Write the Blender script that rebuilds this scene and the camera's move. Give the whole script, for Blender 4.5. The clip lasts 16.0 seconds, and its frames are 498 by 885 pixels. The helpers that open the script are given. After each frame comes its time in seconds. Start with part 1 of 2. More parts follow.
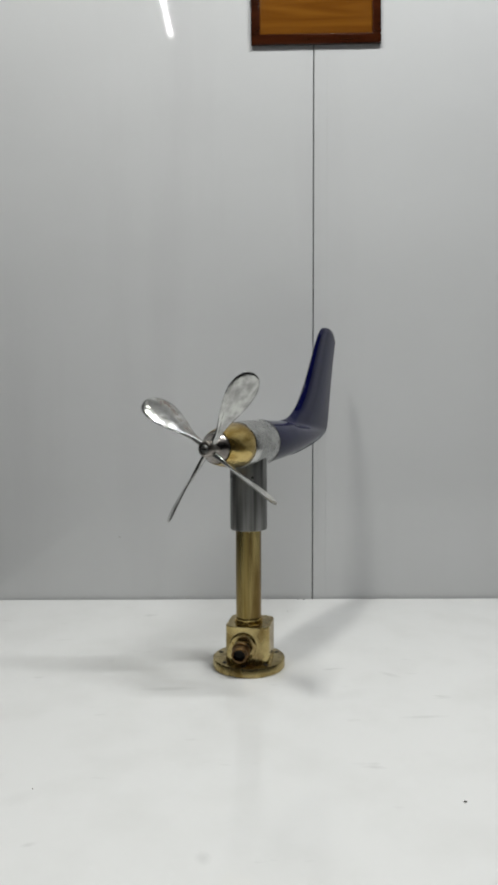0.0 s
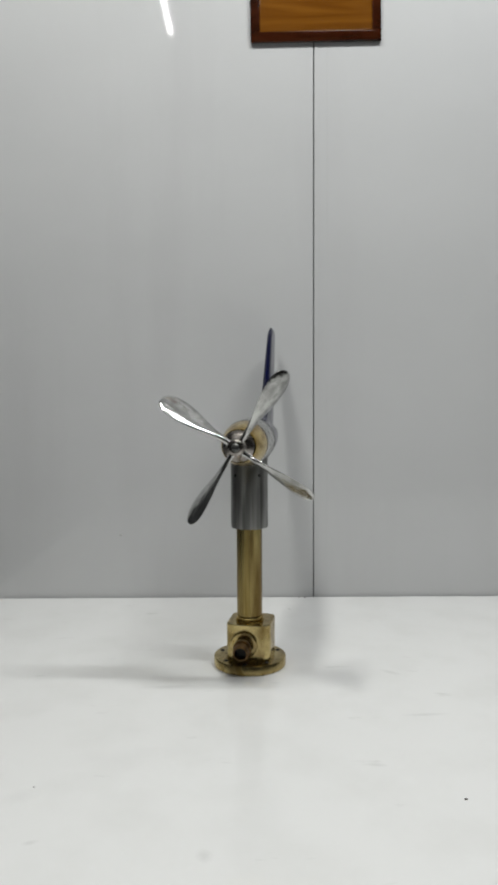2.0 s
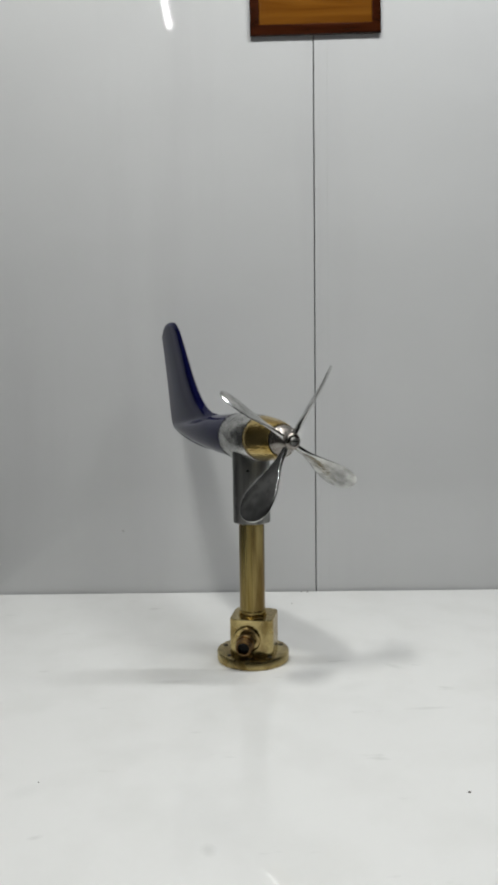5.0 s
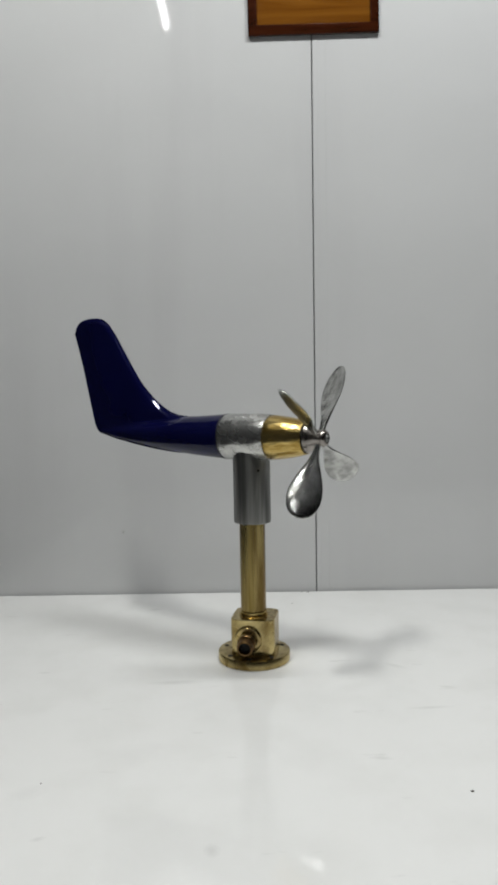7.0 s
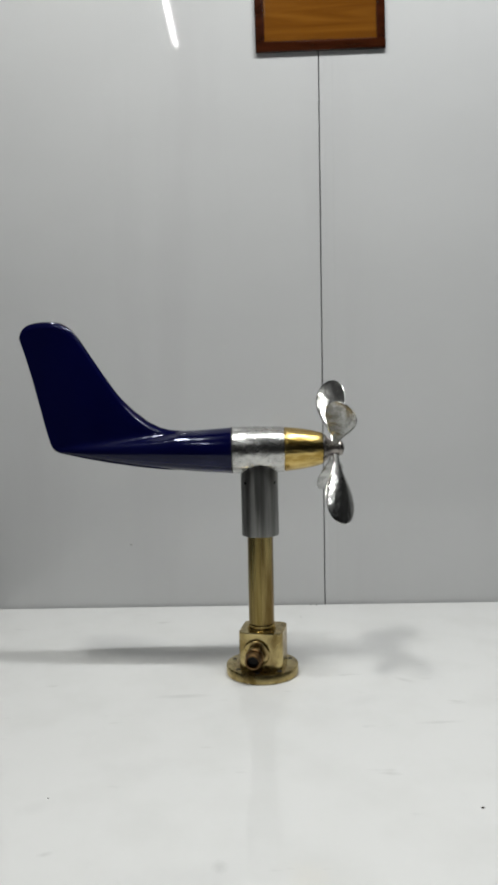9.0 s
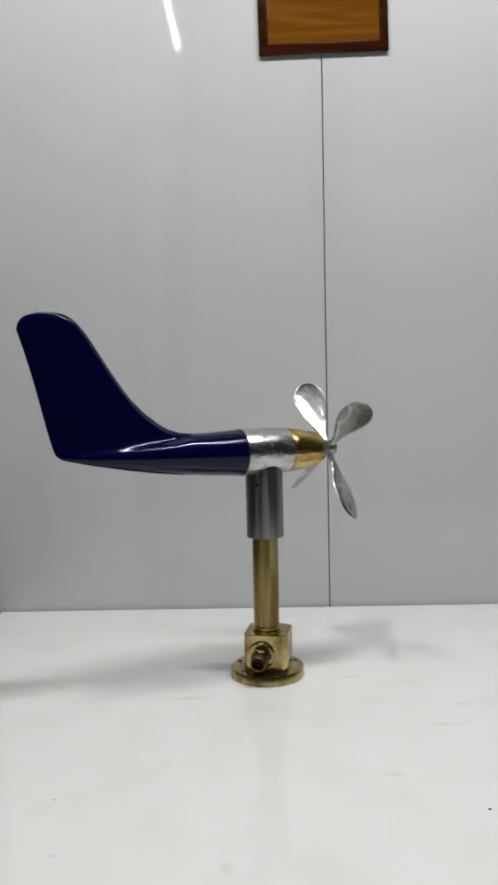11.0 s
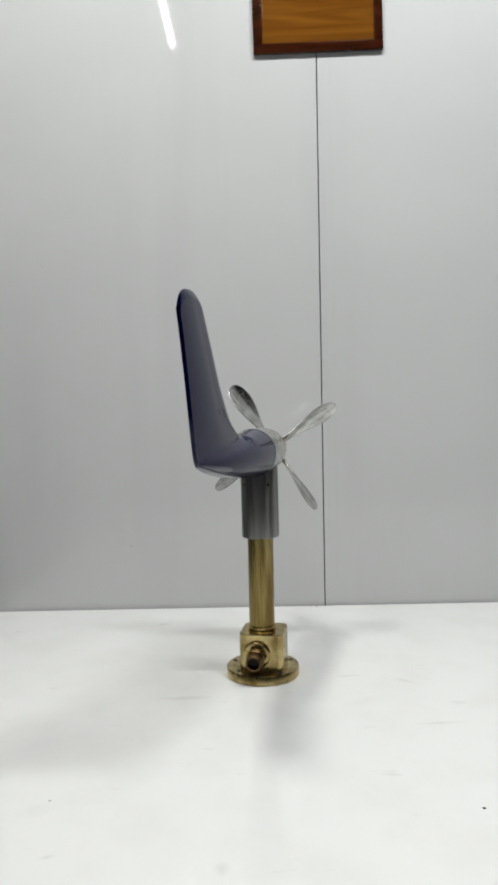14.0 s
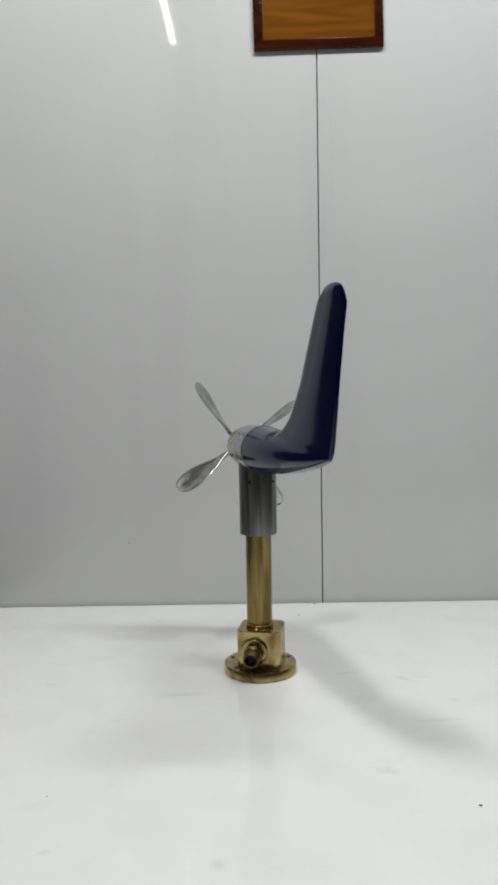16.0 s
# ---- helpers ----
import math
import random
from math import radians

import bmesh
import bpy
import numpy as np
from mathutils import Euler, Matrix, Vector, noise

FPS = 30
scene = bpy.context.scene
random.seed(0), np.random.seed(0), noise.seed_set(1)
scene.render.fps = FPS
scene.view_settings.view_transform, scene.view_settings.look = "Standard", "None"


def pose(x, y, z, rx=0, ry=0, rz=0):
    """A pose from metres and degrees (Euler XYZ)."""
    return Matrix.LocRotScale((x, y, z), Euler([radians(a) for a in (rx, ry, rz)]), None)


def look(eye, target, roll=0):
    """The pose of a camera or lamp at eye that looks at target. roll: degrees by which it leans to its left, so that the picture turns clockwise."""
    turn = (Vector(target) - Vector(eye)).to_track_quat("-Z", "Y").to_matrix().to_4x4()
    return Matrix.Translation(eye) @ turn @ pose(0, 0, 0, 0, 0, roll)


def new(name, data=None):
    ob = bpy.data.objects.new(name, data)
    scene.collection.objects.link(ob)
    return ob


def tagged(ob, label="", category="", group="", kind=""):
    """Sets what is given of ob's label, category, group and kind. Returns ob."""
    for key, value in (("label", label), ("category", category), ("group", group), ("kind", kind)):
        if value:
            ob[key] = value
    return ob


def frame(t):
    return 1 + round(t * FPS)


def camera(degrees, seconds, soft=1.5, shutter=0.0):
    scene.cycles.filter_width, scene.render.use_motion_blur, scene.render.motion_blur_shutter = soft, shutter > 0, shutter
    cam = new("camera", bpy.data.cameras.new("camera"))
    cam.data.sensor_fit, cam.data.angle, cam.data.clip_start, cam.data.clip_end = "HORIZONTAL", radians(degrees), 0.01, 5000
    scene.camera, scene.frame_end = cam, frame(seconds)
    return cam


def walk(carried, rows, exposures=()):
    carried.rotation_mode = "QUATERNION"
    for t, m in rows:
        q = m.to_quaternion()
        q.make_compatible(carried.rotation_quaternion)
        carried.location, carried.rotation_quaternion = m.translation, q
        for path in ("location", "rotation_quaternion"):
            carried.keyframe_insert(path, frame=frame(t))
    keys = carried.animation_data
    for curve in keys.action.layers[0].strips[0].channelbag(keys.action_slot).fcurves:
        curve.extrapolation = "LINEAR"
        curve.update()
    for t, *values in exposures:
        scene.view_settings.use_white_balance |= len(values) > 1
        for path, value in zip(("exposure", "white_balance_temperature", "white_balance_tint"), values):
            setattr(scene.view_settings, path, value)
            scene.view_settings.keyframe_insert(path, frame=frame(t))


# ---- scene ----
cam = camera(37.1, 16.0, soft=3.4)
walk(cam, [
    (0.0, look((0.0002, -1.2865, 0.4837), (0.0013, 0.0105, 0.3952), -0.17)),
    (0.5, look((0.0003, -1.2855, 0.4839), (0.0018, 0.0114, 0.3938), -0.16)),
    (1.0, look((0.0006, -1.2861, 0.4837), (0.0013, 0.0107, 0.3926), -0.23)),
    (1.5, look((0.0012, -1.2867, 0.4840), (0.0005, 0.0100, 0.3923), -0.33)),
    (2.0, look((0.0017, -1.2864, 0.4840), (0.0003, 0.0103, 0.3920), -0.32)),
    (2.5, look((0.0026, -1.2872, 0.4859), (0.0003, 0.0094, 0.3919), -0.42)),
    (3.0, look((0.0017, -1.2870, 0.4856), (0.0006, 0.0095, 0.3903), -0.49)),
    (3.5, look((0.0009, -1.2866, 0.4848), (0.0002, 0.0099, 0.3894), -0.44)),
    (4.0, look((0.0026, -1.2864, 0.4847), (-0.0001, 0.0100, 0.3875), -0.51)),
    (6.5, look((-0.0001, -1.2854, 0.4849), (-0.0030, 0.0104, 0.3808), -0.89)),
    (7.0, look((-0.0010, -1.2853, 0.4836), (-0.0034, 0.0108, 0.3834), -0.94)),
    (7.5, look((-0.0005, -1.2862, 0.4834), (-0.0058, 0.0105, 0.3912), -1.00)),
    (8.0, look((-0.0002, -1.2863, 0.4849), (-0.0076, 0.0109, 0.3999), -1.01)),
    (8.5, look((-0.0001, -1.2860, 0.4850), (-0.0116, 0.0114, 0.4032), -1.01)),
    (9.0, look((-0.0004, -1.2862, 0.4846), (-0.0168, 0.0113, 0.4060), -1.05)),
    (11.5, look((-0.0028, -1.2863, 0.4806), (-0.0256, 0.0116, 0.4091), -1.23)),
    (12.0, look((-0.0012, -1.2857, 0.4803), (-0.0229, 0.0122, 0.4093), -1.33)),
    (12.5, look((-0.0012, -1.2857, 0.4835), (-0.0211, 0.0121, 0.4099), -1.27)),
    (13.0, look((-0.0008, -1.2860, 0.4852), (-0.0183, 0.0117, 0.4106), -1.32)),
    (13.5, look((-0.0032, -1.2866, 0.4854), (-0.0174, 0.0111, 0.4100), -1.23)),
    (14.0, look((-0.0025, -1.2873, 0.4857), (-0.0163, 0.0104, 0.4089), -1.26)),
    (14.5, look((-0.0021, -1.2885, 0.4884), (-0.0152, 0.0090, 0.4089), -1.17)),
    (15.0, look((-0.0016, -1.2877, 0.4886), (-0.0137, 0.0097, 0.4078), -1.18)),
    (15.5, look((-0.0012, -1.2869, 0.4855), (-0.0130, 0.0106, 0.4054), -1.14)),
    (16.0, look((-0.0024, -1.2870, 0.4851), (-0.0137, 0.0104, 0.4036), -0.99)),
], exposures=[(0.0, -0.04), (4.0, -0.06), (9.0, -0.06), (12.0, -0.03), (12.5, -0.02), (13.0, 0.02), (13.5, 0.1), (14.0, 0.21), (14.5, 0.28), (15.0, 0.23), (15.5, 0.1), (16.0, 0.0)])

# ---- light: ceiling tubes and a small panel lamp of a workshop ----
CEIL, FLOOR_Z = 3.14, -0.75
TUBES = ((-0.555, -2.84, 3.065, 0, 6.5, (0.985, 1.0, 0.995)), (0.78, -0.5, 2.5, 90, 37.2, (0.974, 0.993, 0.99)))   # x, y, height, turn, watts, colour
PANEL_LAMP = (-0.52, -0.57, 2.5, 0.2, 0.36)   # x, y, height, width, length
world = bpy.data.worlds.new("world")
scene.world = world
world.use_nodes = True
world.node_tree.nodes["Background"].inputs[0].default_value = (0.5, 0.55, 0.6, 1)
world.node_tree.nodes["Background"].inputs[1].default_value = 0.05
for tx, ty, tz, tr, watts, tint in TUBES:
    lamp = bpy.data.lights.new("tube_light", "AREA")
    lamp.shape, lamp.size, lamp.size_y = "RECTANGLE", 0.024 if tz < 3 else 0.034, 1.2
    lamp.energy, lamp.color = watts, tint
    new("tube_light", lamp).matrix_world = pose(tx, ty, tz, 0, 0, tr)
lamp = bpy.data.lights.new("panel_light", "AREA")
lamp.shape, lamp.size, lamp.size_y = "RECTANGLE", *PANEL_LAMP[3:]
lamp.energy, lamp.color = 25, (0.99, 1.0, 0.962)
new("panel_light", lamp).matrix_world = pose(*PANEL_LAMP[:3])


# ---- materials ----
def material(name, base, rough=0.5, metal=0.0, coat=0.0):
    m = bpy.data.materials.new(name)
    m.use_nodes = True
    b = m.node_tree.nodes["Principled BSDF"]
    b.inputs["Base Color"].default_value = (*base, 1)
    b.inputs["Roughness"].default_value = rough
    b.inputs["Metallic"].default_value = metal
    b.inputs["Coat Weight"].default_value = coat
    b.inputs["Coat Roughness"].default_value = 0.05
    return m


def vary(m, scale, stretch, colours, spread=(0.3, 0.7), rough=None, bump=0.0, fine=0.0, detail=5.0, distort=0.0):
    """Noise in object space at a real size drives the colour, the gloss and a fine relief."""
    t = m.node_tree
    b = t.nodes["Principled BSDF"]
    co, mp = t.nodes.new("ShaderNodeTexCoord"), t.nodes.new("ShaderNodeMapping")
    no, ra = t.nodes.new("ShaderNodeTexNoise"), t.nodes.new("ShaderNodeValToRGB")
    mp.inputs["Scale"].default_value = stretch
    no.inputs["Scale"].default_value, no.inputs["Detail"].default_value = scale, detail
    no.inputs["Distortion"].default_value = distort
    t.links.new(co.outputs["Object"], mp.inputs["Vector"])
    t.links.new(mp.outputs[0], no.inputs["Vector"])
    t.links.new(no.outputs["Fac"], ra.inputs[0])
    for e, c, s in zip(ra.color_ramp.elements, colours, spread):
        e.color, e.position = (*c, 1), s
    t.links.new(ra.outputs[0], b.inputs["Base Color"])
    if rough:
        mr = t.nodes.new("ShaderNodeMapRange")
        mr.inputs["From Min"].default_value, mr.inputs["From Max"].default_value = 0.3, 0.7
        mr.inputs["To Min"].default_value, mr.inputs["To Max"].default_value = rough
        t.links.new(no.outputs["Fac"], mr.inputs["Value"])
        t.links.new(mr.outputs[0], b.inputs["Roughness"])
    if bump:
        bu = t.nodes.new("ShaderNodeBump")
        bu.inputs["Strength"].default_value, bu.inputs["Distance"].default_value = bump, 0.002
        src = no
        if fine:
            src = t.nodes.new("ShaderNodeTexNoise")
            src.inputs["Scale"].default_value, src.inputs["Detail"].default_value = fine, 4
            t.links.new(mp.outputs[0], src.inputs["Vector"])
        t.links.new(src.outputs["Fac"], bu.inputs["Height"])
        t.links.new(bu.outputs[0], b.inputs["Normal"])
    return m


PANEL = vary(material("wall_panel_paint", (0.6, 0.61, 0.62), 0.2), 2.2, (1, 1, 1.6),
             ((0.571, 0.575, 0.5765), (0.601, 0.605, 0.6065)), rough=(0.03, 0.045), bump=0.007, fine=2.5)
PANEL.node_tree.nodes["Principled BSDF"].inputs["IOR"].default_value = 1.45
JOINT = material("joint_shadow_gap", (0.18, 0.18, 0.18), 0.7)
TABLE = vary(material("white_laminate", (0.8, 0.8, 0.78), 0.2), 9.0, (1, 1, 1),
             ((0.72, 0.72, 0.705), (0.755, 0.755, 0.743)), (0.3, 0.55), rough=(0.045, 0.028), bump=0.006, fine=5.0)


def streaks(m, scale, stretch, turn, colour, edge):
    """Sparse worn streaks: stretched noise above a threshold tints the base colour."""
    t = m.node_tree
    b = t.nodes["Principled BSDF"]
    co, mp = t.nodes.new("ShaderNodeTexCoord"), t.nodes.new("ShaderNodeMapping")
    no, ra, mix = t.nodes.new("ShaderNodeTexNoise"), t.nodes.new("ShaderNodeValToRGB"), t.nodes.new("ShaderNodeMix")
    mp.inputs["Scale"].default_value, mp.inputs["Rotation"].default_value = stretch, (0, 0, radians(turn))
    no.inputs["Scale"].default_value, no.inputs["Detail"].default_value = scale, 6
    ra.color_ramp.elements[0].position, ra.color_ramp.elements[1].position = edge
    mix.data_type = "RGBA"
    old = b.inputs["Base Color"].links[0].from_socket
    t.links.new(co.outputs["Object"], mp.inputs["Vector"])
    t.links.new(mp.outputs[0], no.inputs["Vector"])
    t.links.new(no.outputs["Fac"], ra.inputs[0])
    t.links.new(ra.outputs[0], mix.inputs["Factor"])
    t.links.new(old, mix.inputs["A"])
    mix.inputs["B"].default_value = (*colour, 1)
    t.links.new(mix.outputs["Result"], b.inputs["Base Color"])


def smudge(m, x, y, long, wide, turn, strength, colour=(0.42, 0.42, 0.41)):
    """One grey rub mark on the tabletop, with a ragged outline, at its own place."""
    t = m.node_tree
    b = t.nodes["Principled BSDF"]
    co, mp, no = t.nodes.new("ShaderNodeTexCoord"), t.nodes.new("ShaderNodeMapping"), t.nodes.new("ShaderNodeTexNoise")
    add, size, ra, mix = (t.nodes.new("ShaderNodeVectorMath"), t.nodes.new("ShaderNodeVectorMath"),
                          t.nodes.new("ShaderNodeMapRange"), t.nodes.new("ShaderNodeMix"))
    mp.vector_type = "TEXTURE"
    mp.inputs["Location"].default_value, mp.inputs["Rotation"].default_value = (x, y, 0), (0, 0, radians(turn))
    mp.inputs["Scale"].default_value = (long, wide, 1)
    no.inputs["Scale"].default_value, no.inputs["Detail"].default_value = 1.6, 4
    add.operation, size.operation = "MULTIPLY_ADD", "LENGTH"
    add.inputs[1].default_value, mix.data_type = (1.3, 1.3, 0), "RGBA"
    ra.inputs["From Min"].default_value, ra.inputs["From Max"].default_value = 1.7, 0.3
    ra.inputs["To Min"].default_value, ra.inputs["To Max"].default_value = 0.0, strength
    old = b.inputs["Base Color"].links[0].from_socket
    shift = t.nodes.new("ShaderNodeVectorMath")
    shift.operation, shift.inputs[1].default_value = "SUBTRACT", (0.65, 0.65, 0)
    t.links.new(co.outputs["Object"], mp.inputs["Vector"])
    t.links.new(mp.outputs[0], no.inputs["Vector"])
    t.links.new(mp.outputs[0], shift.inputs[0])
    t.links.new(no.outputs["Color"], add.inputs[0])
    t.links.new(shift.outputs[0], add.inputs[2])
    t.links.new(add.outputs[0], size.inputs[0])
    t.links.new(size.outputs["Value"], ra.inputs["Value"])
    t.links.new(ra.outputs[0], mix.inputs["Factor"])
    t.links.new(old, mix.inputs["A"])
    mix.inputs["B"].default_value = (*colour, 1)
    t.links.new(mix.outputs["Result"], b.inputs["Base Color"])


TABLE.node_tree.nodes["Principled BSDF"].inputs["IOR"].default_value = 1.58
streaks(TABLE, 9.0, (1, 3.5, 1), 15, (0.55, 0.55, 0.535), (0.66, 0.8))
for spot in ((-0.13, -0.104, 0.03, 0.006, 3, 0.3), (0.241, -0.046, 0.014, 0.005, -38, 0.24), (-0.048, -0.546, 0.006, 0.008, 10, 0.25),
             (0.262, -0.212, 0.024, 0.0035, 4, 0.25), (-0.237, -0.522, 0.006, 0.003, 20, 0.25), (-0.275, -0.43, 0.016, 0.011, 30, 0.1),
             (0.16, -0.13, 0.03, 0.012, 30, 0.08), (-0.17, -0.34, 0.05, 0.02, 10, 0.06)):
    smudge(TABLE, *spot)
streaks(PANEL, 5.0, (1, 1, 0.12), 0, (0.54, 0.54, 0.545), (0.5, 0.8))
ROOM = vary(material("room_plaster", (0.3, 0.3, 0.3), 0.7), 1.5, (1, 1, 1), ((0.03, 0.03, 0.033), (0.05, 0.05, 0.05)))
CEILING = vary(material("ceiling_paint", (0.7, 0.7, 0.7), 0.7), 1.5, (1, 1, 1), ((0.44, 0.45, 0.47), (0.5, 0.51, 0.53)))
CONCRETE = vary(material("floor_concrete", (0.2, 0.2, 0.2), 0.5), 3.0, (1, 1, 1), ((0.13, 0.13, 0.13), (0.22, 0.22, 0.21)), rough=(0.4, 0.6))
BLUE = vary(material("navy_gloss_paint", (0.002, 0.002, 0.02), 0.1), 6.0, (1, 1, 1),
            ((0.001, 0.0013, 0.024), (0.0015, 0.002, 0.034)), rough=(0.08, 0.12), bump=0.06, fine=9.0, detail=3.0)
BLUE.node_tree.nodes["Principled BSDF"].inputs["Specular Tint"].default_value = (0.72, 0.76, 1.0, 1)
BLUE.node_tree.nodes["Principled BSDF"].inputs["IOR"].default_value = 1.38
ALU = vary(material("cast_aluminium", (0.62, 0.62, 0.6), 0.3, 1), 70.0, (0.7, 1, 1),
           ((0.36, 0.36, 0.35), (0.6, 0.6, 0.58)), (0.32, 0.62), rough=(0.32, 0.2), bump=0.55, fine=85.0)
POLISHED = vary(material("polished_aluminium", (0.75, 0.75, 0.74), 0.15, 1), 60.0, (1, 1, 0.7),
                ((0.33, 0.33, 0.32), (0.59, 0.59, 0.57)), (0.36, 0.58), rough=(0.26, 0.12), bump=0.7, fine=70.0)
HUB = vary(material("machined_hub_metal", (0.35, 0.35, 0.34), 0.2, 1), 50.0, (1, 1, 1),
           ((0.2, 0.18, 0.16), (0.38, 0.35, 0.325)), rough=(0.2, 0.34), bump=0.12)
STEEL = vary(material("turned_steel", (0.3, 0.3, 0.29), 0.35, 1), 85.0, (1, 1, 0.05),
             ((0.15, 0.15, 0.145), (0.36, 0.36, 0.345)), (0.36, 0.62), rough=(0.34, 0.5), bump=0.7)
NOSE_BRASS = vary(material("polished_brass", (0.72, 0.5, 0.17), 0.2, 1), 75.0, (0.35, 1, 1),
                  ((0.34, 0.22, 0.05), (0.64, 0.48, 0.18)), (0.38, 0.6), rough=(0.28, 0.14), bump=0.6, fine=150.0)
BRASS = vary(material("aged_brass", (0.42, 0.31, 0.12), 0.3, 1), 34.0, (1, 1, 0.7),
             ((0.27, 0.19, 0.06), (0.62, 0.5, 0.23)), (0.34, 0.6), rough=(0.34, 0.16), bump=0.16)
TUBE_BRASS = vary(material("satin_brass_tube", (0.5, 0.38, 0.15), 0.3, 1), 60.0, (1, 1, 0.035),
                  ((0.24, 0.17, 0.05), (0.52, 0.42, 0.175)), (0.34, 0.62), rough=(0.34, 0.2), bump=0.14)
DARK_BRASS = vary(material("tarnished_brass", (0.2, 0.12, 0.05), 0.4, 1), 60.0, (1, 1, 1),
                  ((0.065, 0.036, 0.016), (0.2, 0.12, 0.05)), rough=(0.24, 0.42), bump=0.2)
BLACK = material("black_rubber", (0.01, 0.01, 0.01), 0.5)
# near-black colour that paints the shade inside holes, slot and bore
HOLE_SHADE = material("hole_shade_black", (0.006, 0.005, 0.004), 0.8)
WOOD = vary(material("varnished_wood", (0.22, 0.09, 0.02), 0.35), 9.0, (0.35, 1, 4.0),
            ((0.115, 0.037, 0.0035), (0.2, 0.076, 0.008)), rough=(0.1, 0.16), bump=0.04, detail=8, distort=0.6)
DARK_WOOD = vary(material("dark_stained_wood", (0.05, 0.012, 0.006), 0.3), 14.0, (0.4, 1, 3.0),
                 ((0.019, 0.0048, 0.002), (0.06, 0.0145, 0.0045)), rough=(0.1, 0.18), bump=0.05, detail=8)
CRUMB = material("dirt_speck", (0.04, 0.03, 0.02), 0.8)
SCUFF = material("grey_scuff", (0.42, 0.42, 0.41), 0.6)
streaks(TUBE_BRASS, 40.0, (1, 1, 0.09), 0, (0.16, 0.105, 0.035), (0.43, 0.62))
streaks(BRASS, 30.0, (1, 1, 1), 0, (0.2, 0.125, 0.045), (0.56, 0.8))
smudge(BRASS, -0.002, -0.05, 0.026, 0.008, 4, 0.8, (0.09, 0.045, 0.02))
streaks(ALU, 45.0, (0.6, 1, 1), 0, (0.42, 0.42, 0.41), (0.5, 0.75))
ENAMEL = material("lamp_housing_enamel", (0.7, 0.7, 0.7), 0.4)


# ---- building helpers ----
def mesh_of(name, bm, mat, sharp=35):
    bmesh.ops.recalc_face_normals(bm, faces=bm.faces[:])
    me = bpy.data.meshes.new(name)
    bm.to_mesh(me)
    bm.free()
    me.materials.append(mat)
    me.shade_smooth()
    me.set_sharp_from_angle(angle=radians(sharp))
    return me


def part(name, bm, mat, parent=None, label="", sharp=35):
    ob = new(name, mesh_of(name, bm, mat, sharp))
    ob.parent = parent
    return tagged(ob, label)


def box(bm, lo, hi, bevel=0.0, seg=2):
    made = bmesh.ops.create_cube(bm, size=1)["verts"]
    for v in made:
        v.co = Vector([l + (h - l) * (c + 0.5) for l, h, c in zip(lo, hi, v.co)])
    if bevel:
        edges = list({e for v in made for e in v.link_edges})
        bmesh.ops.bevel(bm, geom=edges, offset=bevel, segments=seg, profile=0.5, affect="EDGES")
    return bm


def lathe(bm, profile, m=Matrix(), seg=64):
    """Turns (radius, height) pairs round z, closes both ends, and lays the result at m."""
    rings = []
    for r, h in profile:
        rings.append([bm.verts.new(m @ Vector((r * math.cos(a), r * math.sin(a), h)))
                      for a in (2 * math.pi * i / seg for i in range(seg))])
    for lo, hi in zip(rings, rings[1:]):
        for i in range(seg):
            j = (i + 1) % seg
            bm.faces.new((lo[i], lo[j], hi[j], hi[i]))
    bm.faces.new(rings[0])
    bm.faces.new(rings[-1])
    return bm


ALONG = Matrix.Rotation(radians(90), 4, "Y")   # turns the lathe's z onto the head's nose direction x


# ---- the place ----
WALL_Y, SEAM_X = 0.427, 0.1492


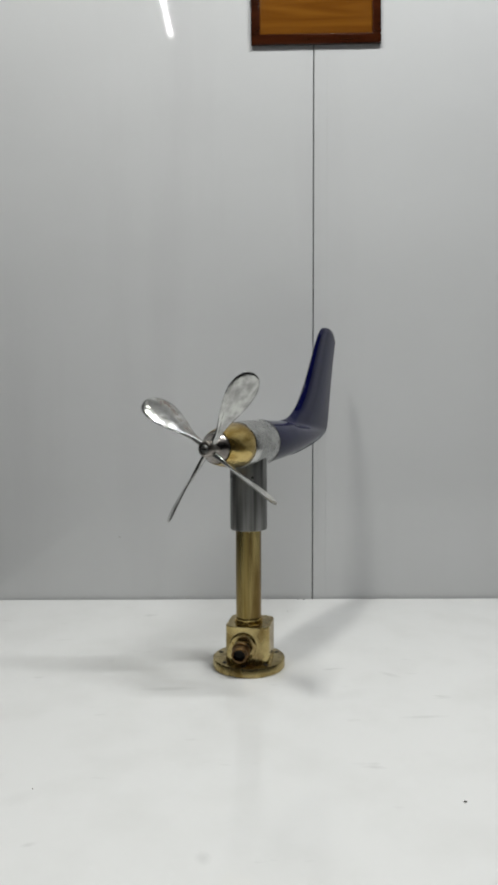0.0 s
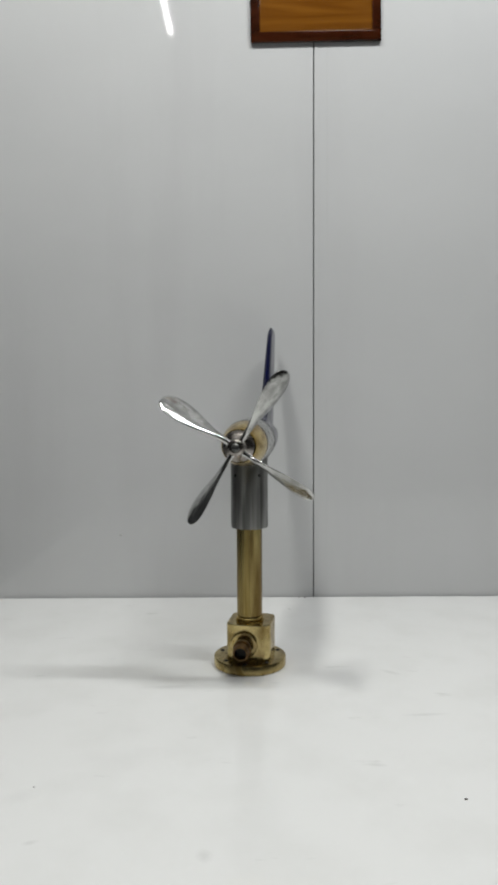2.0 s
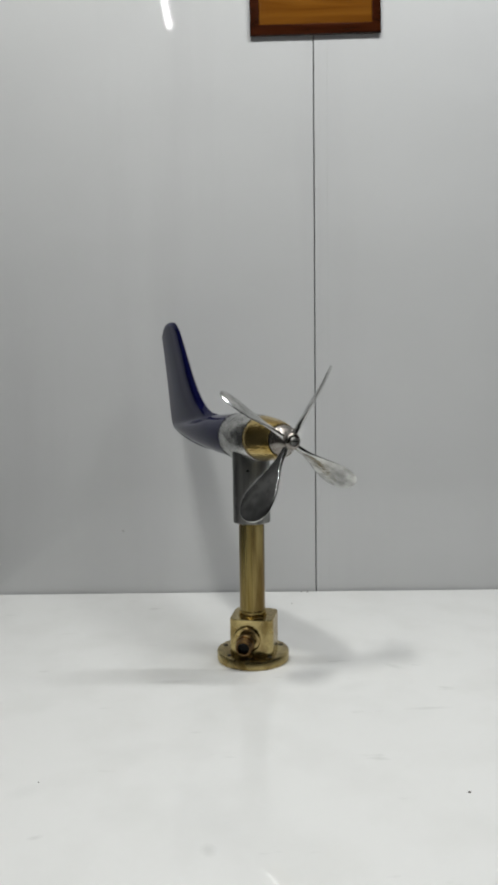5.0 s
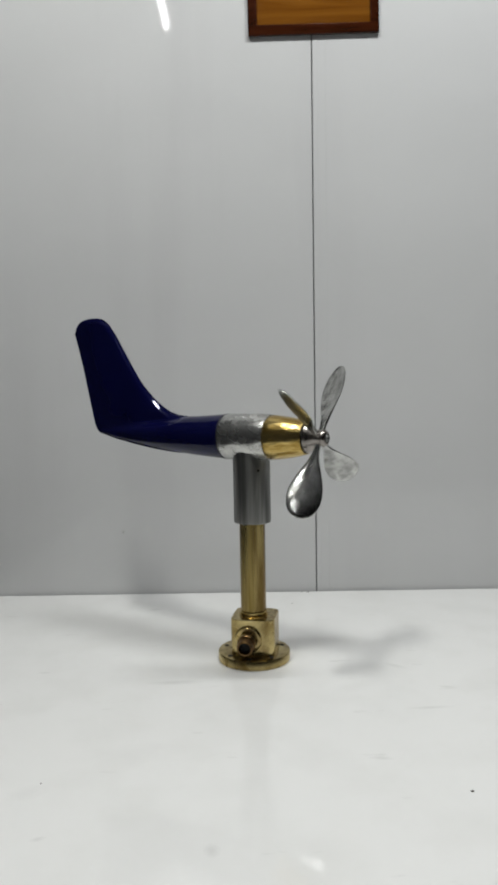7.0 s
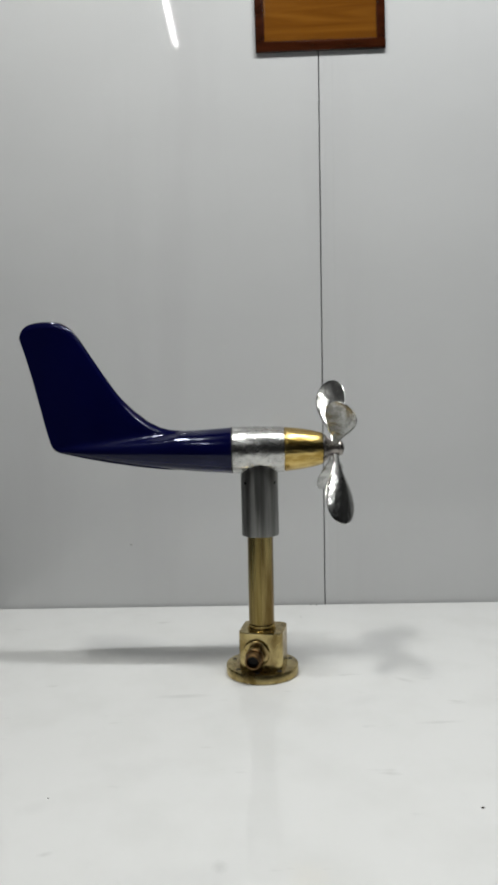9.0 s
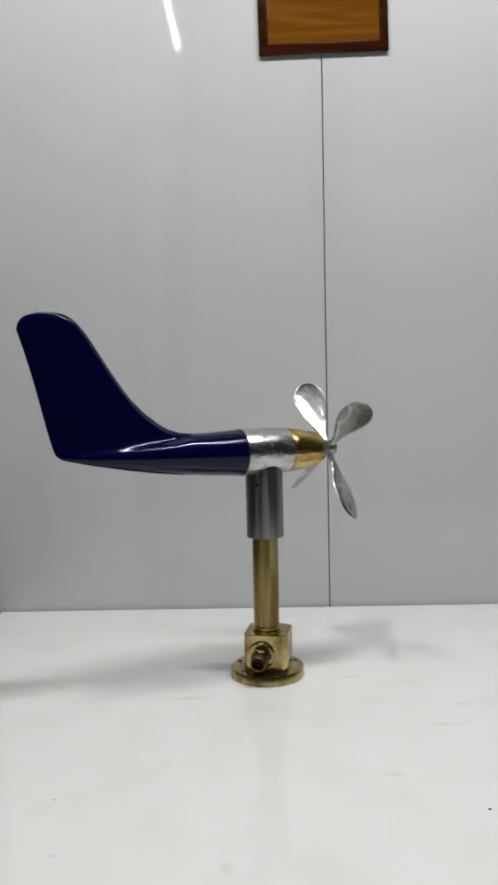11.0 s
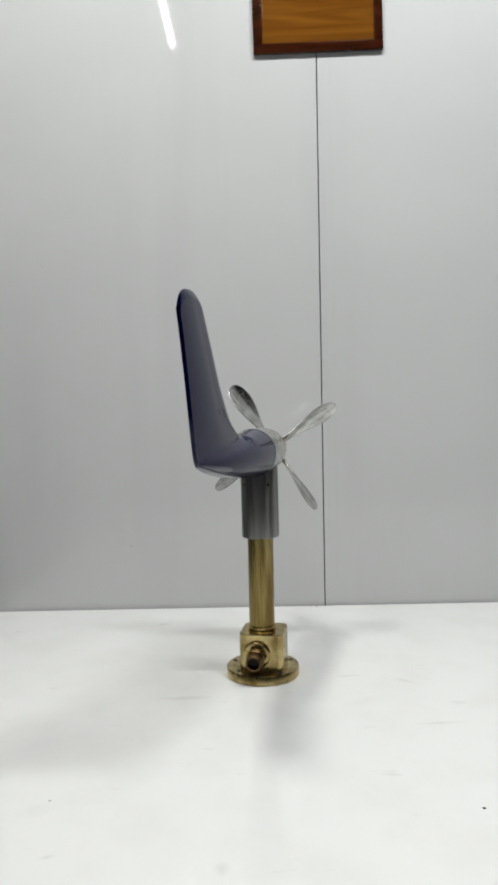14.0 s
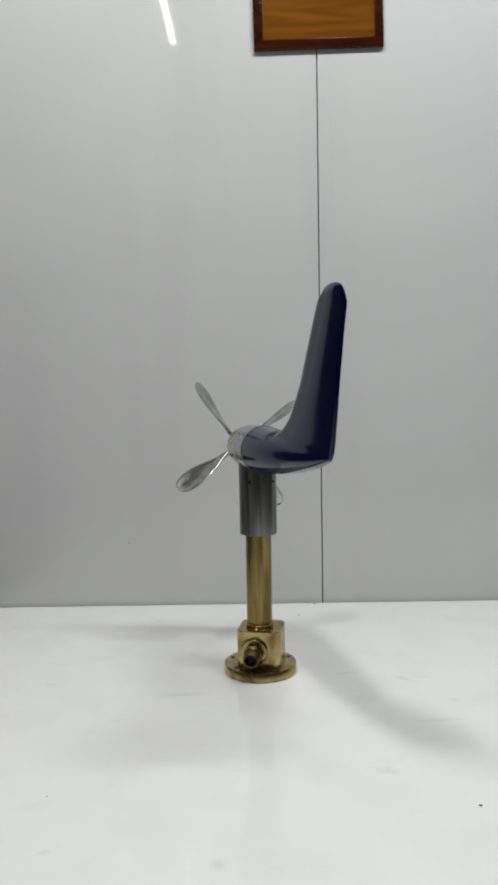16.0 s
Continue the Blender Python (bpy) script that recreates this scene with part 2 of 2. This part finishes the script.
def build_room():
    wall = tagged(part("wall_north", box(bmesh.new(), (-0.63, WALL_Y + 0.008, FLOOR_Z), (3.3, WALL_Y + 0.12, CEIL)), JOINT),
                  "light grey smooth sandwich panel wall with vertical joints", "wall", kind="structure")
    gap = 0.0024
    edges = [-0.63, SEAM_X, SEAM_X + 1.15, SEAM_X + 2.3, 3.3]
    for a, b in zip(edges, edges[1:]):
        bm = box(bmesh.new(), (a + gap / 2, WALL_Y, FLOOR_Z), (b - gap / 2, WALL_Y + 0.008, CEIL), 0.0012, 2)
        part("panel", bm, PANEL, wall, sharp=12)
    for dx, wide in ((0.011, 0.0014), (0.030, 0.0014)):
        x = SEAM_X + dx
        part("rib", box(bmesh.new(), (x, WALL_Y - 0.0003, FLOOR_Z), (x + wide, WALL_Y + 0.003, CEIL), 0.0003, 1), PANEL, wall, sharp=12)
    for name, lo, hi in (("wall_south", (-0.63, -5.3, FLOOR_Z), (3.3, -5.2, CEIL)),
                         ("wall_west", (-0.73, -5.3, FLOOR_Z), (-0.63, WALL_Y + 0.12, CEIL)),
                         ("wall_east", (3.3, -5.3, FLOOR_Z), (3.4, WALL_Y + 0.12, CEIL))):
        tagged(part(name, box(bmesh.new(), lo, hi), ROOM), "plain grey workshop wall", "wall", kind="structure")
    tagged(part("floor", box(bmesh.new(), (-0.73, -5.3, FLOOR_Z - 0.1), (3.4, WALL_Y + 0.12, FLOOR_Z)), CONCRETE),
           "grey concrete workshop floor", "floor", kind="structure")
    tagged(part("ceiling", box(bmesh.new(), (-0.73, -5.3, CEIL), (3.4, WALL_Y + 0.12, CEIL + 0.1)), CEILING),
           "plain white ceiling", "ceiling", kind="structure")
    for tx, ty, tz, tr, _, _ in TUBES:
        light = tagged(new("ceiling_light"), "white enamel tube light hung from the ceiling", "lamp", "ceiling tube lights")
        light.matrix_world = pose(tx, ty, tz + 0.005, 0, 0, tr)
        part("housing", box(bmesh.new(), (-0.04, -0.63, 0.0), (0.04, 0.63, 0.07 if tz < 3 else CEIL - tz - 0.005), 0.006), ENAMEL, light)
        if tz < 3:
            for ry in (-0.4, 0.4):
                part("rod", lathe(bmesh.new(), [(0.005, 0.069), (0.005, CEIL - tz - 0.005)], Matrix.Translation((0, ry, 0)), 12), ENAMEL, light)
    px, py, pz, wide, long = PANEL_LAMP
    light = tagged(new("panel_lamp"), "small white enamel panel lamp hung from the ceiling", "lamp")
    light.matrix_world = pose(px, py, pz + 0.005)
    wide, long = wide / 2 + 0.012, long / 2 + 0.012
    part("housing", box(bmesh.new(), (-wide, -long, 0.0), (wide, long, 0.035), 0.005), ENAMEL, light)
    part("rod", lathe(bmesh.new(), [(0.006, 0.034), (0.006, CEIL - pz - 0.005)], Matrix(), 12), ENAMEL, light)


def build_table():
    table = tagged(new("table"), "white glossy laminate work table against the panel wall", "table")
    part("tabletop", box(bmesh.new(), (-0.62, -1.15, -0.036), (1.2, WALL_Y - 0.005, 0.0), 0.003), TABLE, table, sharp=12)
    leg = mesh_of("leg", box(bmesh.new(), (-0.025, -0.025, FLOOR_Z), (0.025, 0.025, -0.036), 0.003), ENAMEL)
    for x in (-0.56, 1.12):
        for y in (-1.07, 0.34):
            ob = new("leg", leg)
            ob.parent, ob.location = table, (x, y, 0)


def build_plaque():
    w, h, z0 = 0.2895, 0.38, 1.2548
    x0 = 0.0062
    plaque = tagged(new("wooden_plaque"), "varnished brown wooden plaque with dark moulded edge on the wall", "plaque")
    plaque.scale = (1, 0.75, 1)
    plaque.location = (x0 + w / 2, WALL_Y, z0 + h / 2)
    plaque.rotation_euler = (0, radians(-0.85), 0)

    def loft(loops, cap):
        bm = bmesh.new()
        rings = [[bm.verts.new((sx * (w / 2 - i), -d, sz * (h / 2 - i))) for sx, sz in ((-1, -1), (1, -1), (1, 1), (-1, 1))]
                 for i, d in loops]
        for p, q in zip(rings, rings[1:]):
            for k in range(4):
                bm.faces.new((p[k], p[(k + 1) % 4], q[(k + 1) % 4], q[k]))
        if cap:
            bm.faces.new(rings[-1])
        return bm
    part("moulding", loft([(0.004, 0.0), (0.001, 0.001), (0.0, 0.003), (0.0, 0.009), (0.001, 0.011), (0.004, 0.0125), (0.006, 0.013),
                           (0.011, 0.0165), (0.016, 0.0185), (0.0185, 0.019), (0.0195, 0.0182), (0.0195, 0.010)], False),
         DARK_WOOD, plaque, "dark stained moulded edge", sharp=50)
    part("face_board", loft([(0.0193, 0.0), (0.0193, 0.0140), (0.0205, 0.0147), (0.0235, 0.0150), (0.035, 0.0151)], True),
         WOOD, plaque, "golden brown varnished face", sharp=60)


# ---- the wind sensor ----
HEAD_Z = 0.394
FIN_TOP = ((-0.408, 0.595), (-0.4064, 0.6035), (-0.4010, 0.6115), (-0.393, 0.6168), (-0.381, 0.6203), (-0.365, 0.6218), (-0.350, 0.6212), (-0.337, 0.6190),
           (-0.327, 0.6143), (-0.316, 0.6052), (-0.302, 0.5870), (-0.2838, 0.558), (-0.2645, 0.528), (-0.2463, 0.501), (-0.2323, 0.484),
           (-0.2135, 0.465), (-0.190, 0.447), (-0.172, 0.4372), (-0.154, 0.4318), (-0.13, 0.4297), (-0.105, 0.4303), (-0.07, 0.4325), (-0.0455, 0.434))
FIN_BOTTOM = ((-0.408, 0.595), (-0.398, 0.5635), (-0.385, 0.515), (-0.368, 0.4417), (-0.361, 0.4145), (-0.3575, 0.406), (-0.353, 0.4005), (-0.347, 0.3965),
              (-0.302, 0.3862), (-0.253, 0.377), (-0.205, 0.3692), (-0.156, 0.3633), (-0.107, 0.3585), (-0.0455, 0.354))


def along(table, u):
    return float(np.interp(u, [p[0] for p in table], [p[1] for p in table]))


def tail_half_width(u, z):
    """Half the thickness of the tail moulding: a tapering round body that flows into a fin."""
    top, bottom = along(FIN_TOP, u), along(FIN_BOTTOM, u)
    k = min(1.0, max(0.0, (u + 0.352) / 0.3065))
    body_top = min(top, 0.434 - 0.030 * (1 - k) ** 1.5)
    body_low = bottom if u > -0.352 else 0.3975
    mid, half = (body_top + body_low) / 2, max(1e-4, (body_top - body_low) / 2)
    wide = 0.003 + 0.037 * math.sin(k * math.pi / 2) ** 0.85
    q = (z - mid) / half
    body = wide * math.sqrt(max(0.0, 1 - q * q)) if abs(q) < 1 else 0.0
    lead = float(np.interp(z, [0.43, 0.446, 0.464, 0.5, 0.557, 0.6045, 0.622], [-0.142, -0.190, -0.2135, -0.2468, -0.284, -0.316, -0.345]))
    trail = float(np.interp(z, [0.4, 0.4417, 0.515, 0.598, 0.62], [-0.353, -0.368, -0.385, -0.408, -0.408]))
    x = min(1.0, max(0.0, (lead - u) / (lead - trail)))
    thick = float(np.interp(z, [0.40, 0.46, 0.60], [0.012, 0.0098, 0.0055]))
    c = min(1.0, x / 0.22)
    rear = max(0.0, (x - 0.36) / 0.64)
    fin = (thick * math.sqrt(1 - (1 - c) ** 2.4) * (1 - rear ** 1.8) + 0.0028 * rear) if u < lead else 0.0
    fin = max(fin, 0.0028) if u < lead and x > 0.5 else fin
    fin *= math.sqrt(min(1.0, max(0.0, (top - z) / 0.010)))
    r = min(0.026, 0.62 * (wide - fin))
    if fin < 1e-5 or r < 5e-4:
        return max(body, fin)
    # a round fillet where the fin rises from the body
    start = mid + half * math.sqrt(max(0.0, 1 - ((fin + r) / wide) ** 2))
    h = min(1.0, max(0.0, (z - start) / r))
    return max(body if z < start else 0.0, fin + (r * (1 - math.sqrt(1 - (1 - h) ** 2)) if z >= start else 0.0))


def build_tail(head):
    us = [-0.4078 + 0.0628 * (i / 26) ** 1.3 for i in range(27)]
    us += [-0.345 + 0.2995 * i / 74 for i in range(1, 75)]
    rows = 110
    bm = bmesh.new()
    grids = {1: [], -1: []}
    for u in us:
        top, bottom = along(FIN_TOP, u), along(FIN_BOTTOM, u)
        cols = {1: [], -1: []}
        for j in range(rows + 1):
            z = bottom + (top - bottom) * (0.5 - 0.5 * math.cos(math.pi * j / rows))
            w = tail_half_width(u, z)
            if u < -0.35 and j == 0:
                w = 0.0028
            w = max(w, 0.0) if 0 < j < rows else (w if j == 0 and u < -0.35 else 0.0)
            for s in (1, -1):
                cols[s].append(bm.verts.new((u, s * w, z - HEAD_Z)))
        for s in (1, -1):
            grids[s].append(cols[s])
    for s in (1, -1):
        g = grids[s]
        for a, b in zip(g, g[1:]):
            for j in range(rows):
                bm.faces.new((a[j], b[j], b[j + 1], a[j + 1]) if s > 0 else (a[j], a[j + 1], b[j + 1], b[j]))
    for a, b in zip(range(len(us) - 1), range(1, len(us))):
        bm.faces.new((grids[1][a][0], grids[1][b][0], grids[-1][b][0], grids[-1][a][0]))
    bm.faces.new(grids[1][-1] + grids[-1][-1][::-1])
    bmesh.ops.remove_doubles(bm, verts=bm.verts[:], dist=1e-5)
    near_root = [v for v in bm.verts if -0.335 < v.co.x < -0.15 and -0.03 < v.co.z + HEAD_Z - 0.425 < 0.045 and abs(v.co.y) > 0.002]
    for _ in range(8):
        bmesh.ops.smooth_vert(bm, verts=near_root, factor=0.5, use_axis_y=True)
    part("tail_fin", bm, BLUE, head, "glossy navy blue tail body with swept fin", sharp=50)


def build_blade_mesh():
    widths = ((0.012, 0.010), (0.028, 0.012), (0.042, 0.020), (0.056, 0.031), (0.07, 0.042), (0.085, 0.0515), (0.1, 0.056),
              (0.113, 0.0555), (0.124, 0.050), (0.132, 0.042), (0.138, 0.031), (0.1415, 0.019), (0.143, 0.005))
    rs = [0.012 + 0.131 * math.sin(i / 34 * math.pi / 2) for i in range(35)]
    n = 18
    bm = bmesh.new()
    sheets = {1: [], -1: []}
    for r in rs:
        w = along(widths, r)
        beta = radians(float(np.interp(r, [0.012, 0.05, 0.143], [77, 70, 57.5])))
        chord = Vector((math.sin(beta), -math.cos(beta), 0))
        face = Vector((math.cos(beta), math.sin(beta), 0))
        th = float(np.interp(r, [0.012, 0.03, 0.06, 0.143], [0.0042, 0.0036, 0.0017, 0.0011]))
        for s in (1, -1):
            line = []
            for i in range(n + 1):
                c = -math.cos(math.pi * i / n)
                camber = -0.07 * w * (1 - c * c)
                line.append(bm.verts.new(Vector((0, 0, r)) + chord * (c * w / 2) + face * (s * th * math.sqrt(max(0, 1 - c ** 6)) - camber)))
            sheets[s].append(line)
    for s in (1, -1):
        for a, b in zip(sheets[s], sheets[s][1:]):
            for i in range(n):
                bm.faces.new((a[i], a[i + 1], b[i + 1], b[i]) if s > 0 else (a[i], b[i], b[i + 1], a[i + 1]))
    for k in (0, -1):
        bm.faces.new(sheets[1][k] + sheets[-1][k][::-1])
    bmesh.ops.remove_doubles(bm, verts=bm.verts[:], dist=2e-5)
    return mesh_of("blade", bm, POLISHED, 60)


def build_head(sensor):
    barrel = [(0.036, -0.046), (0.0398, -0.0455), (0.0402, -0.044), (0.0404, -0.01), (0.0402, 0.02), (0.0393, 0.0418), (0.0389, 0.0428), (0.0370, 0.0432), (0.034, 0.0434)]
    head = part("head", lathe(bmesh.new(), barrel, ALONG, 80), ALU, sensor, "cast aluminium barrel of the turning head")
    head.location = (0, 0, HEAD_Z)
    part("joint_ring", lathe(bmesh.new(), [(0.036, -0.0478), (0.0404, -0.0476), (0.0406, -0.0468), (0.0404, -0.0454), (0.036, -0.0452)], ALONG, 80), BLACK, head, "thin dark joint between barrel and tail")
    nose = [(0.034, 0.0430), (0.0366, 0.0434), (0.0366, 0.0446), (0.0381, 0.0450), (0.0386, 0.0464), (0.0377, 0.056), (0.0353, 0.075), (0.0318, 0.094), (0.0282, 0.108), (0.0274, 0.1098), (0.02, 0.11)]
    part("brass_nose", lathe(bmesh.new(), nose, ALONG, 80), NOSE_BRASS, head, "polished brass tapered nose ring")
    part("seal_ring", lathe(bmesh.new(), [(0.014, 0.1095), (0.0258, 0.1098), (0.0258, 0.1116), (0.014, 0.1120)], ALONG), BLACK, head, "black rubber seal ring")
    hub = [(0.018, 0.1114), (0.0250, 0.1117), (0.0254, 0.1128), (0.0242, 0.1152), (0.0205, 0.1190), (0.0170, 0.1228), (0.0146, 0.1265), (0.0134, 0.1285),
           (0.0134, 0.1372), (0.0140, 0.1378), (0.0143, 0.1392), (0.0138, 0.1425), (0.0122, 0.1448), (0.0102, 0.1462), (0.0085, 0.1466), (0.0080, 0.1440), (0.003, 0.1438)]
    part("propeller_hub", lathe(bmesh.new(), hub, ALONG, 56), HUB, head, "polished aluminium propeller hub")
    bm = lathe(bmesh.new(), [(0.0066, 0.142), (0.0066, 0.1468), (0.0056, 0.148), (0.002, 0.1484)], ALONG, 32)
    part("hub_bolt", bm, STEEL, head, "dark round hub bolt")
    # a raised bar painted with the slot's shade; no slot is cut
    part("slot_shade", box(bmesh.new(), (0.1478, -0.0055, -0.0009), (0.1488, 0.0055, 0.0009), 0.0002, 1), HOLE_SHADE, head, "near-black bar for the shade in the screwdriver slot")
    blade = build_blade_mesh()
    socket_mesh = mesh_of("blade_socket", lathe(bmesh.new(), [(0.004, 0.006), (0.0064, 0.0065), (0.0064, 0.0178), (0.0058, 0.0190), (0.0036, 0.0192)], Matrix(), 24), HUB)
    phase = 0.5835
    for k in range(4):
        ph = phase + k * math.pi / 2
        radial = Vector((0, -math.cos(ph), math.sin(ph)))
        tangent = Vector((0, math.sin(ph), math.cos(ph)))
        ob = new("blade", blade)
        ob.parent = head
        m = Matrix((Vector((1, 0, 0)), tangent, radial)).transposed().to_4x4()
        ob.matrix_local = Matrix.Translation((0.1325, 0, -0.0014)) @ m
        tagged(ob, "polished aluminium paddle-shaped propeller blade")
        socket = new("blade_socket", socket_mesh)
        socket.parent, socket.matrix_local = head, ob.matrix_local.copy()
    build_tail(head)
    sleeve = [(0.027, -0.1485), (0.0312, -0.149), (0.0322, -0.148), (0.0324, -0.14), (0.0324, -0.02), (0.03, -0.015)]
    part("sleeve", lathe(bmesh.new(), sleeve, Matrix(), 72), STEEL, head, "grey turned steel sleeve below the barrel")
    # solid discs carry the shade of the screw holes in their colour
    screw = mesh_of("screw_hole_shade", lathe(bmesh.new(), [(0.0023, -0.002), (0.0023, 0.0004), (0.001, 0.0005)], Matrix(), 16), HOLE_SHADE)
    for a in (-38, 40, 140, -140):
        ob = new("screw_hole_shade", screw)
        ob.parent = head
        ob.matrix_local = Matrix.Rotation(radians(a), 4, "Z") @ Matrix.Translation((0.0324, 0, -0.056)) @ ALONG
        tagged(ob, "near-black disc for the shade in a set screw hole")
    return head


def build_sensor():
    sensor = tagged(new("wind_sensor"), "brass and aluminium wind vane with four-blade propeller standing on the table", "wind vane")
    flange = [(0.058, 0.0), (0.0625, 0.0004), (0.0635, 0.0016), (0.0635, 0.0152), (0.0626, 0.0166), (0.061, 0.017), (0.04, 0.0171), (0.02, 0.0171)]
    fl = part("flange", lathe(bmesh.new(), flange, Matrix(), 96), BRASS, sensor, "round aged brass base flange")
    # bolt holes are not drilled: near-black discs paint their shade
    hole = mesh_of("bolt_hole_shade", lathe(bmesh.new(), [(0.0042, 0.012), (0.0042, 0.0174), (0.001, 0.0175)], Matrix(), 20), HOLE_SHADE)
    for a in (radians(d) for d in (21, 88, 158, 218, 260, 304)):
        ob = new("bolt_hole_shade", hole)
        ob.parent, ob.location = fl, (0.053 * math.cos(a), 0.053 * math.sin(a), 0)
    turn = Matrix.Rotation(radians(-10), 4, "Z")
    bm = box(bmesh.new(), (-0.0385, -0.037, 0.0165), (0.0385, 0.037, 0.0805))
    upright = [e for e in bm.edges if abs(e.verts[0].co.z - e.verts[1].co.z) > 0.01]
    bmesh.ops.bevel(bm, geom=upright, offset=0.013, segments=6, profile=0.5, affect="EDGES")
    rim = [e for e in bm.edges if all(v.co.z > 0.080 for v in e.verts)]
    bmesh.ops.bevel(bm, geom=rim, offset=0.0018, segments=2, profile=0.5, affect="EDGES")
    bm.transform(Matrix.Translation((0.0025, 0, 0)) @ turn)
    block = part("valve_block", bm, BRASS, sensor, "square aged brass block with rounded corners", sharp=40)
    block.modifiers.new("even_normals", "WEIGHTED_NORMAL").keep_sharp = True
    collar = [(0.02, 0.0795), (0.0252, 0.0803), (0.0256, 0.0815), (0.0250, 0.0830), (0.0226, 0.0836), (0.0226, 0.0846), (0.0240, 0.0852), (0.0242, 0.0880), (0.0234, 0.0895), (0.02, 0.09)]
    part("collar", lathe(bmesh.new(), collar, Matrix(), 64), NOSE_BRASS, sensor, "bright brass collar at the foot of the tube")
    part("column", lathe(bmesh.new(), [(0.0205, 0.081), (0.0222, 0.082), (0.0224, 0.089), (0.0224, 0.262), (0.02, 0.263)], Matrix(), 72), TUBE_BRASS, sensor, "straight satin brass tube")
    # side port: a stepped hose nozzle
    out = turn @ Matrix.Translation((-0.004, -0.036, 0.046)) @ Matrix.Rotation(radians(97), 4, "X")
    ring = [(0.016, -0.002), (0.0225, -0.001), (0.0235, 0.0008), (0.0235, 0.0035), (0.0222, 0.005), (0.017, 0.0055)]
    port = part("side_port", lathe(bmesh.new(), ring, out, 48), BRASS, sensor, "brass ring of the side port")
    part("nut", lathe(bmesh.new(), [(0.012, 0.004), (0.0168, 0.0045), (0.0176, 0.0065), (0.0176, 0.0125), (0.0160, 0.0150), (0.012, 0.0152)], out, 6), BRASS, port, "aged brass hexagon nut")
    part("nut_collar", lathe(bmesh.new(), [(0.011, 0.0145), (0.0152, 0.0150), (0.0157, 0.0162), (0.0157, 0.0184), (0.0148, 0.0196), (0.011, 0.0200)], out, 40), DARK_BRASS, port, "tarnished round collar")
    part("nozzle", lathe(bmesh.new(), [(0.009, 0.018), (0.0122, 0.0185), (0.0122, 0.0225), (0.0134, 0.0232), (0.0134, 0.0252), (0.0120, 0.0276), (0.0120, 0.0290), (0.0136, 0.0300),
                                       (0.0138, 0.0345), (0.0128, 0.0362), (0.0106, 0.0366), (0.0101, 0.0355), (0.0100, 0.020), (0.001, 0.0195)], out, 40), DARK_BRASS, port, "short dark open hose nozzle with ridges")
    # a solid plug in the nozzle, coloured as the shade deep inside
    part("bore", lathe(bmesh.new(), [(0.0098, 0.0197), (0.0098, 0.0280), (0.001, 0.0281)], out, 32), HOLE_SHADE, port, "near-black plug for the shade inside the bore")
    return sensor, build_head(sensor)


def build_specks():
    speck = mesh_of("crumb", lathe(bmesh.new(), [(0.0008, 0), (0.0020, 0.0004), (0.0017, 0.0013), (0.0006, 0.0016)], Matrix.Diagonal((1.2, 0.8, 1, 1)), 9), CRUMB)
    for x, y, s in ((0.255, -0.442, 0.9), (0.086, 0.323, 0.55), (0.128, 0.414, 1.0), (0.114, 0.417, 0.7), (-0.265, -0.41, 0.5)):
        ob = tagged(new("crumb", speck), "tiny dark crumb lying on the white tabletop", "crumb", "crumbs on the table")
        ob.location, ob.scale = (x, y, 0), (s, s, s)
    ob = tagged(part("wall_speck", lathe(bmesh.new(), [(0.0006, 0), (0.0024, 0.0003), (0.0018, 0.0012), (0.0004, 0.0014)], Matrix.Diagonal((1.4, 0.8, 1, 1)), 9), SCUFF),
                "small grey speck stuck to the wall panel", "speck")
    ob.matrix_world = pose(-0.301, WALL_Y, 0.147, 90, 25, 0)


build_room()
build_table()
build_plaque()
wind_sensor, turning_head = build_sensor()
build_specks()


def motions():
    # the head turns about the column; its axis leans by a fraction of a degree
    lean = pose(0, 0, HEAD_Z, -0.32, -0.22, 0)
    turns = ((0.0, -117.9), (0.5, -113.5), (1.0, -108.3), (1.5, -103.6), (2.0, -98.2), (2.5, -92.6), (3.0, -87.5), (3.5, -82.2), (4.0, -75.7), (4.2, -73.0), (6.3, -43.0), (6.5, -39.7), (7.0, -31.7), (7.5, -23.7), (8.0, -15.6), (8.5, -7.7), (9.0, 1.0), (9.2, 4.0), (11.3, 32.4), (11.5, 35.7), (12.0, 44.5), (12.5, 52.6), (13.0, 60.9), (13.5, 69.0), (14.0, 76.9), (14.5, 85.1), (15.0, 92.1), (15.5, 99.1), (16.0, 105.4))
    walk(turning_head, [(t, lean @ pose(0, 0, 0, 0, 0, a)) for t, a in turns])


motions()
